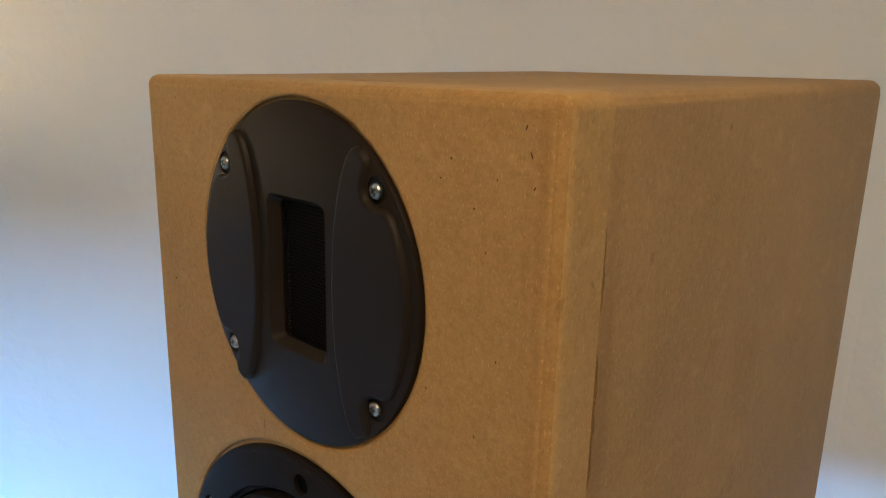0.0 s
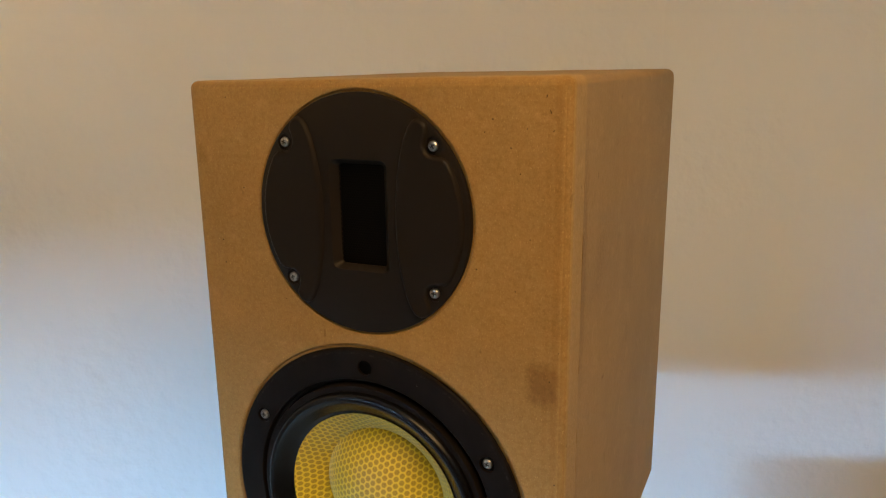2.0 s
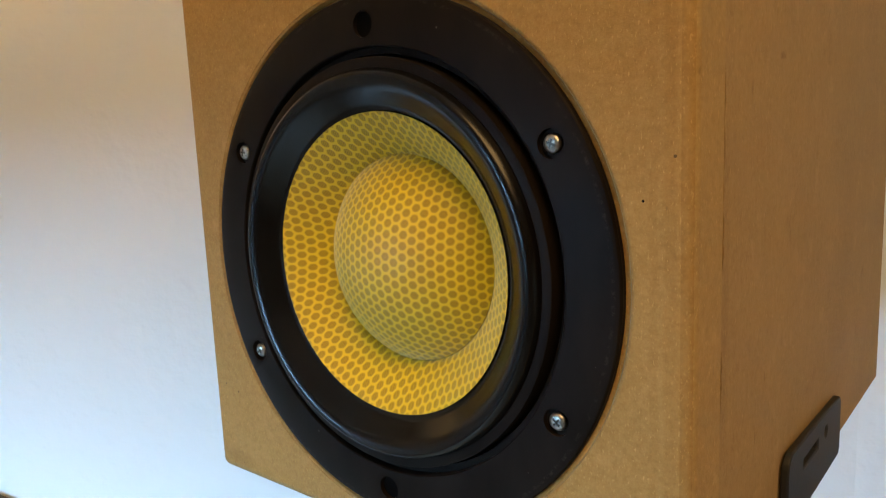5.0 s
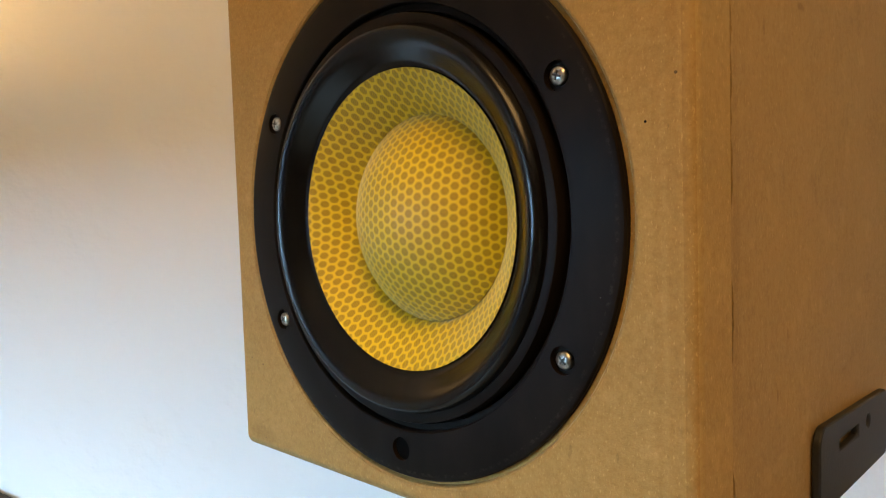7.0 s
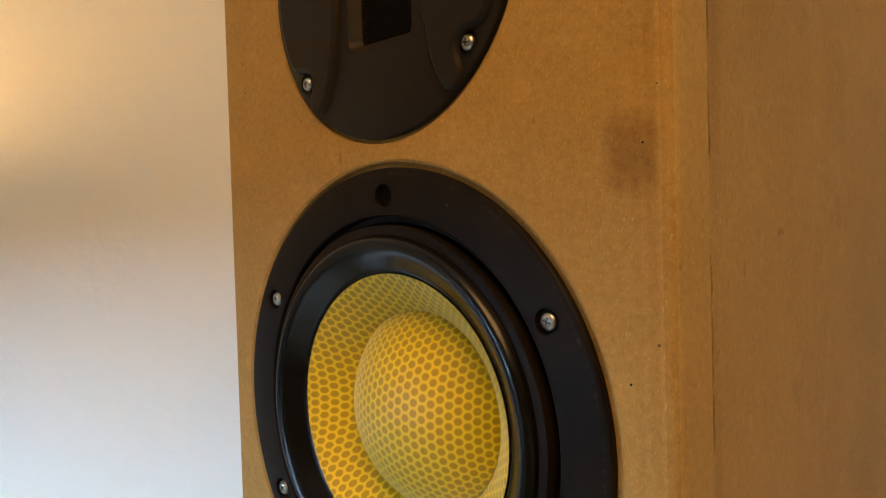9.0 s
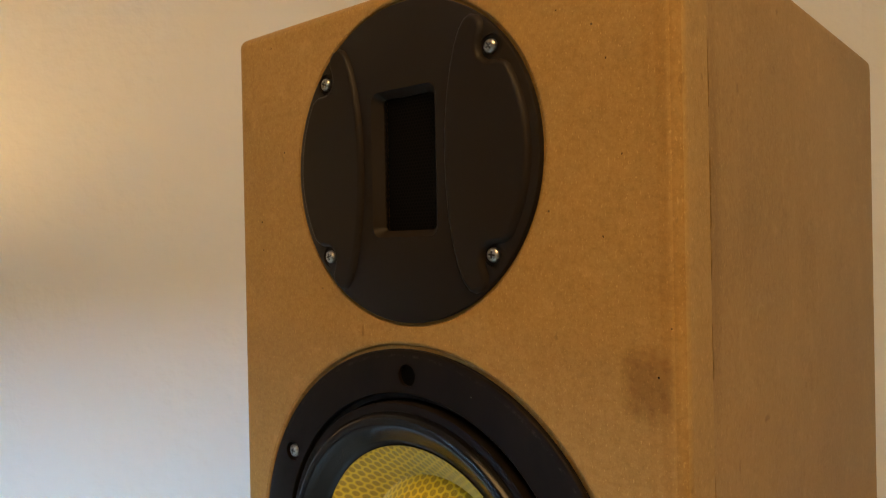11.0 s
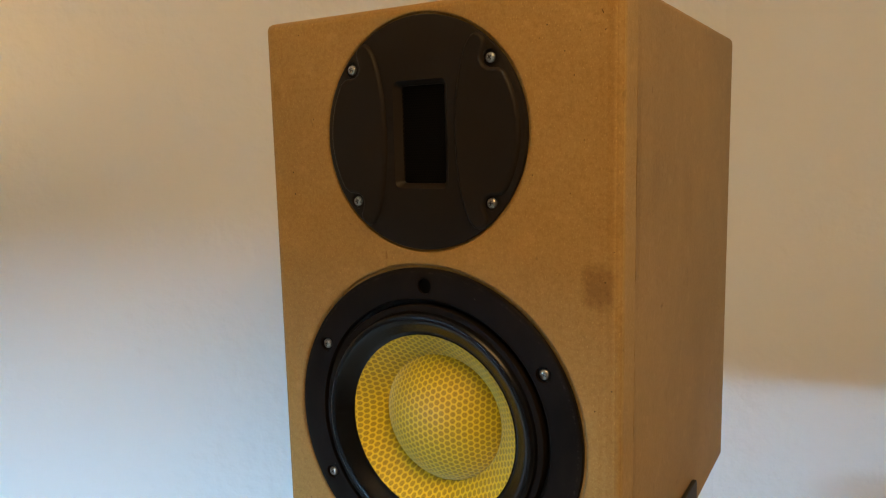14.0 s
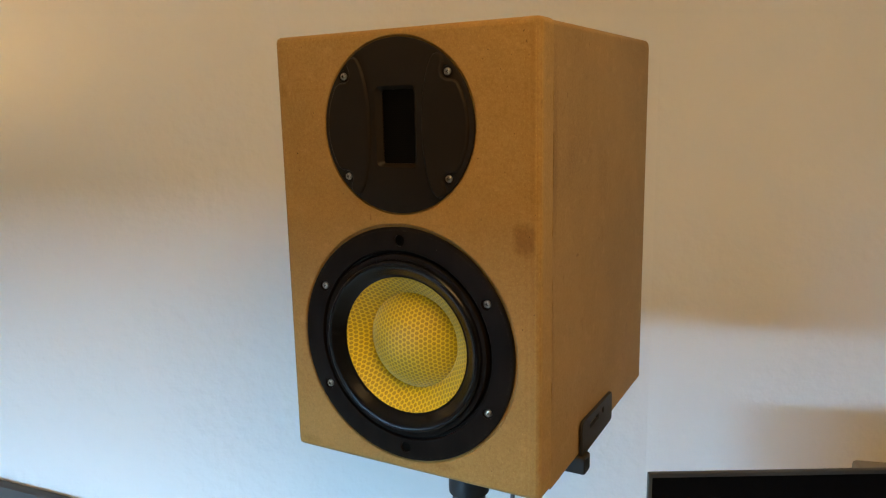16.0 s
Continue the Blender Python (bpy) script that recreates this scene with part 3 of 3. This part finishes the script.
# tweeter
tweeter = thing("tweeter", Matrix.Translation((0, 0, TWEET)), "black tweeter", "")
tweeter.parent = speaker
TP = -0.0012
disc = turned([(0, TP + 0.0055), (0.0435, TP + 0.0055), (0.0435, TP + 0.0026), (0.0635, TP + 0.0026), (0.0635, TP + 0.0010), (0.0632, TP + 0.0003), (0.0625, TP), (0, TP)], 160)


def slot(hx, hz, y0, y1, x1, z1, r, r1):
    """A rounded rectangular cutter that narrows from (hx, hz) at y0 to (x1, z1) at y1."""
    bm = bmesh.new()
    loops = []
    for (a, b, rad), y in (((hx, hz, r), y0), ((x1, z1, r1), y1)):
        loop = []
        for cx, cz, start in ((a - rad, b - rad, 0), (-a + rad, b - rad, 90), (-a + rad, -b + rad, 180), (a - rad, -b + rad, 270)):
            for k in range(6):
                t = radians(start + 18 * k)
                loop.append(bm.verts.new((cx + rad * math.cos(t), y, cz + rad * math.sin(t))))
        loops.append(loop)
    for k in range(len(loops[0])):
        j = (k + 1) % len(loops[0])
        bm.faces.new((loops[0][k], loops[0][j], loops[1][j], loops[1][k]))
    bm.faces.new(loops[0]), bm.faces.new(loops[1])
    return bm


SCREWS = ((-0.0444, 0.0373, 20), (0.0436, 0.0376, 55), (-0.0436, -0.0370, 75), (0.0432, -0.0368, 5))
disc = cut(disc, [moved(rod(0.0045, -0.01, TP + 0.0009, 24), x, 0, z) for x, z, _ in SCREWS] + [slot(0.0175 + 0.0006, 0.0300, TP - 0.0008, TP + 0.0038, 0.0137, 0.0268, 0.0045, 0.002), slot(0.0137, 0.0268, TP - 0.002, TP + 0.02, 0.0137, 0.0268, 0.002, 0.002)])
part("faceplate", disc, M_PLATE, tweeter, "satin black round faceplate", smooth=30)


def wing(side):
    """Outline of a raised wing of the faceplate, with a notch round each screw."""
    half = []
    half += [(0.0216, 0.0), (0.0220, 0.012), (0.0232, 0.0236), (0.0250, 0.033), (0.0270, 0.0405), (0.0295, 0.0465), (0.0322, 0.0500), (0.0352, 0.0512), (0.0385, 0.0500), (0.0405, 0.0478), (0.0412, 0.0445)]
    half += [(0.0398, 0.0408), (0.0392, 0.0376), (0.0402, 0.0348), (0.0427, 0.0331), (0.0456, 0.0327), (0.0482, 0.0326), (0.0500, 0.0318)]
    for k in range(1, 7):
        a = radians(36 - 36 * k / 6)
        half.append((0.0603 * math.cos(a), 0.0603 * math.sin(a)))
    full = half + [(x, -z) for x, z in reversed(half[1:-1])]
    return [(side * x, z) for x, z in full]


for side in (-1, 1):
    part("wing", plate(wing(side), [(0.0, TP + 0.0003), (0.0003, TP - 0.0005), (0.0007, TP - 0.0013), (0.0012, TP - 0.0018), (0.0017, TP - 0.0021), (0.0022, TP - 0.0022), (0.0026, TP - 0.0022)]), M_PLATE, tweeter, "raised satin black wing", smooth=50)
for x, z, turn in SCREWS:
    put_screw(0.0027, tweeter, Matrix.Translation((x, TP + 0.0006, z)) @ Matrix.Rotation(radians(turn), 4, "Y"))


def grille():
    """A perforated sheet: hexagonal frames side by side."""
    bm = bmesh.new()
    p, hx, hz = 0.00155, 0.0142, 0.0272
    rows = int(2 * hz / (p * 0.866)) + 1
    for j in range(rows):
        z = -hz + j * p * 0.866
        for i in range(int(2 * hx / p) + 1):
            x = -hx + i * p + (p / 2 if j % 2 else 0)
            outer = [bm.verts.new((x + p * 0.577 * math.cos(radians(30 + 60 * k)), 0, z + p * 0.577 * math.sin(radians(30 + 60 * k)))) for k in range(6)]
            inner = [bm.verts.new((x + p * 0.40 * math.cos(radians(30 + 60 * k)), 0, z + p * 0.40 * math.sin(radians(30 + 60 * k)))) for k in range(6)]
            for k in range(6):
                bm.faces.new((outer[k], outer[(k + 1) % 6], inner[(k + 1) % 6], inner[k]))
    return bm


part("grille", moved(grille(), 0, TP + 0.0042, 0), M_GRILLE, tweeter, "fine dark perforated grille", smooth=0)
part("diaphragm", box(-0.016, 0.016, TP + 0.0085, TP + 0.0095, -0.029, 0.029), M_HOLE, tweeter, "black diaphragm behind the grille")

# pinholes: flat black dots on the board paint the shade inside
for x, z, r in ((0.0989, 0.0257, 0.0004), (-0.0933, 0.1469, 0.0004), (0.1039, 0.0923, 0.00034)):
    part("pinhole", moved(turned([(r, -0.00012), (r * 0.7, -0.00016), (0, -0.00018)], 14), x, 0, HUB + z), M_HOLE, speaker, "tiny black dot for the shade in a pinhole")
for x, z, tilt, long in ((0.1000, 0.2285, 15, 0.0016), (0.1020, 0.2215, -22, 0.0022), (0.1035, 0.2130, 30, 0.0013), (0.0880, 0.1930, 0, 0.0008), (0.0700, 0.2120, 70, 0.0008), (0.0930, 0.1620, 10, 0.0009), (0.0860, 0.1360, -30, 0.0009)):
    bm = turned([(0.00022, -0.00010), (0.00016, -0.00013), (0, -0.00014)], 12)
    bmesh.ops.scale(bm, vec=(1, 1, long / 0.00044), verts=bm.verts)
    part("nick", bm, M_NICK, speaker, "tiny dark nick in the board", Matrix.Translation((x, 0, HUB + z)) @ Matrix.Rotation(radians(tilt), 4, "Y"))
for k, a in enumerate((141, 143.2, 145.4, 148.0, 150.2, 153.6, 155.8, 158.0)):
    w, m = (0.0004, 0.0007, 0.0005)[k % 3], Matrix.Rotation(radians(-a), 4, "Y") @ Matrix.Translation((0.0704, -0.0030, 0))
    part("embossed_mark", box(-0.0009, 0.0009, -0.00025, 0.0002, -w, w), M_FLANGE, woofer, "small embossed bar", m)

# ---- the stand under it ----
stand = thing("speaker_stand", Matrix.Translation((0, 0.0855, 0)), "black steel speaker stand with clamping side plates", "speaker stand")
BAR_T = BOTTOM - 0.0005
part("crossbar", box(-0.1195, 0.1195, -0.003, 0.012, BAR_T - 0.0155, BAR_T, 0.002, 3), M_IRON, stand)


def side_plate(x0, x1):
    """A slotted, bent-up plate with rounded corners, its long side along y, and a foot that runs down to the bar."""
    bm = bmesh.new()
    outline = []
    for cy, cz, r, start in ((0.0825, BAR_T + 0.0225, 0.0040, 90), (0.0065, BAR_T + 0.0225, 0.0065, 180)):
        outline += [(cy + r * math.cos(radians(start - 90 + 15 * k)), cz + r * math.sin(radians(start - 90 + 15 * k))) for k in range(7)]
    outline += [(0.0, BAR_T - 0.012), (0.012, BAR_T - 0.012), (0.016, BAR_T - 0.0015), (0.0840, BAR_T - 0.0015), (0.0865, BAR_T + 0.0010)]
    face = bm.faces.new([bm.verts.new((x0, y, z)) for y, z in outline])
    grown = bmesh.ops.extrude_face_region(bm, geom=[face])
    bmesh.ops.translate(bm, vec=(x1 - x0, 0, 0), verts=[v for v in grown["geom"] if isinstance(v, bmesh.types.BMVert)])
    hole = turned([(0, -0.02), (0.0026, -0.02), (0.0026, 0.02), (0, 0.02)], 24)
    bmesh.ops.rotate(hole, cent=(0, 0, 0), matrix=Matrix.Rotation(radians(90), 3, "Z"), verts=hole.verts)
    return cut(bm, [box(x0 - 0.01, x1 + 0.01, 0.021, 0.045, BAR_T + 0.0165, BAR_T + 0.0208), moved(hole, (x0 + x1) / 2, 0.0580, BAR_T + 0.0190)])


for edge_x, way in ((-W_L, -1), (W, 1)):
    x0, x1 = sorted((edge_x + way * 0.0006, edge_x + way * 0.0036))
    plate_ob = part("side_plate", side_plate(x0, x1), M_IRON, stand, "black slotted side plate", smooth=30)
    soften = plate_ob.modifiers.new("edge", "BEVEL")
    soften.width, soften.segments, soften.limit_method = 0.0007, 2, "ANGLE"
part("collar", upright(turned([(0, 0.0), (0.0168, 0.0), (0.0182, 0.0014), (0.0182, 0.011), (0.0172, 0.0135), (0.0172, 0.040), (0.0160, 0.0435), (0, 0.0435)], 48)), M_IRON, stand, m=Matrix.Translation((0.009, 0.004, BAR_T - 0.0590)))
part("pole", moved(upright(rod(0.0150, 0.0, BAR_T - 0.0585 - 0.012, 40)), 0.009, 0.004, 0.012), M_IRON, stand)
part("base_plate", box(-0.15, 0.15, -0.15, 0.15, 0.0, 0.012, 0.004), M_IRON, stand)

# ---- the television ----
TVM = Matrix.Translation((0.11455, 0.34, 0)) @ Matrix.Rotation(radians(28.5), 4, "Z")
tv = thing("television", TVM, "flat black television with a thin dark bezel", "television")
TV_T, TV_W, TV_H = HUB - 0.2405, 1.10, 0.63
bez = cut(box(0, TV_W, 0.0, 0.0075, TV_T - TV_H, TV_T, 0.0015), [box(0.0045, TV_W - 0.0045, -0.02, 0.0025, TV_T - TV_H + 0.014, TV_T - 0.0048)])
part("bezel", bez, M_BEZEL, tv)
part("screen", box(0.0047, TV_W - 0.0047, 0.0016, 0.0036, TV_T - TV_H + 0.0142, TV_T - 0.0050), M_SCREEN, tv, "black glossy screen, switched off")
part("housing", box(0.12, TV_W - 0.12, 0.0076, 0.040, TV_T - TV_H + 0.02, TV_T - 0.12, 0.004), M_FLANGE, tv)
gap = (RIGHT.inverted() @ TVM @ Vector((0.75, 0.040, 1))).y
part("wall_bracket", box(0.35, 0.75, 0.039, 0.040 - gap - 0.002, TV_T - 0.45, TV_T - 0.2, 0.003), M_IRON, tv)

# ---- grey box on the wall above the television ----
casing = box(0.0, 0.16, -0.06, -0.001, -0.12, 0.0, 0.006, 4)
solid("wall_box", casing, M_BOX, "grey rounded plastic box on the wall behind the television", "box", RIGHT @ Matrix.Translation((0.3003, 0.0, HUB - 0.3455)) @ Matrix.Rotation(radians(4), 4, "Y"))

# ---- loudspeaker cable ----
cable = bpy.data.curves.new("cable", "CURVE")
cable.dimensions, cable.bevel_depth, cable.bevel_resolution = "3D", 0.0028, 4
line = cable.splines.new("BEZIER")
line.bezier_points.add(3)
for p, co in zip(line.bezier_points, ((-0.02, BACK - 0.001, HUB - 0.03), (-0.045, BACK + 0.045, HUB - 0.12), (-0.0485, BACK + 0.02, HUB - 0.40), (-0.055, BACK + 0.05, 0.004))):
    p.co, p.handle_left_type, p.handle_right_type = co, "AUTO", "AUTO"
cable.materials.append(M_CABLE)
tagged(new("speaker_cable", cable), "thin grey loudspeaker cable hanging behind the cabinet", "cable")

# ---- dark plank at the wall ----
plank = bmesh.new()
low = [plank.verts.new((u, 0.0, z)) for u, z in ((-1.02, 0.0), (-0.80, 0.0), (-0.80, HUB - 0.3685), (-1.02, HUB - 0.287))]
plank.faces.new(low)
back = bmesh.ops.extrude_face_region(plank, geom=plank.faces[:])
bmesh.ops.translate(plank, vec=(0, 0.018, 0), verts=[v for v in back["geom"] if isinstance(v, bmesh.types.BMVert)])
bmesh.ops.bevel(plank, geom=plank.edges[:], offset=0.002, segments=2, profile=0.5, affect="EDGES")
solid("plank", plank, M_CABINET, "dark brown wooden plank standing against the wall", "plank", ROOM @ Matrix.Translation((0, -0.019, 0)))

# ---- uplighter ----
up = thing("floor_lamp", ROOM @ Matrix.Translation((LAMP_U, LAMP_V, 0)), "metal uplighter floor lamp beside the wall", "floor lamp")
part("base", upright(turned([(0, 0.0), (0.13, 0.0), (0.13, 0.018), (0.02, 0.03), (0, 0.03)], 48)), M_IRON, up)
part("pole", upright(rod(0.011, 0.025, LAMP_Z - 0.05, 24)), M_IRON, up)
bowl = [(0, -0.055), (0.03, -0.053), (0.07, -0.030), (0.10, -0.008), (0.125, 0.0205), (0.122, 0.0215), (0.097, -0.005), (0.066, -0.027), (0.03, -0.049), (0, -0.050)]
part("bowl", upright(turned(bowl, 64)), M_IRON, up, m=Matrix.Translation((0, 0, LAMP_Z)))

# ---- ceiling light ----
cl = thing("ceiling_light", ROOM @ Matrix.Translation((CL_U, CL_V, CEIL)), "wide round flush ceiling light", "ceiling light")
part("rose", upright(turned([(0, 0.0), (0.46, 0.0), (0.46, -0.03), (0.44, -0.04), (0, -0.04)], 48)), M_PALE, cl)

# ---- window ----
win = thing("window_1", ROOM @ Matrix.Translation((U0, WIN_V, (WIN_Z0 + WIN_Z1) / 2)), "window in a white frame", "window", kind="structure")
a, b = WIN_W / 2, (WIN_Z1 - WIN_Z0) / 2
for y0, y1, z0, z1 in ((-a, a, b - 0.03, b), (-a, a, -b, -b + 0.05), (-a, -a + 0.05, -b + 0.05, b - 0.03), (a - 0.05, a, -b + 0.05, b - 0.03)):
    part("window_frame", box(-0.10, -0.05, y0, y1, z0, z1, 0.003), M_PALE, win)
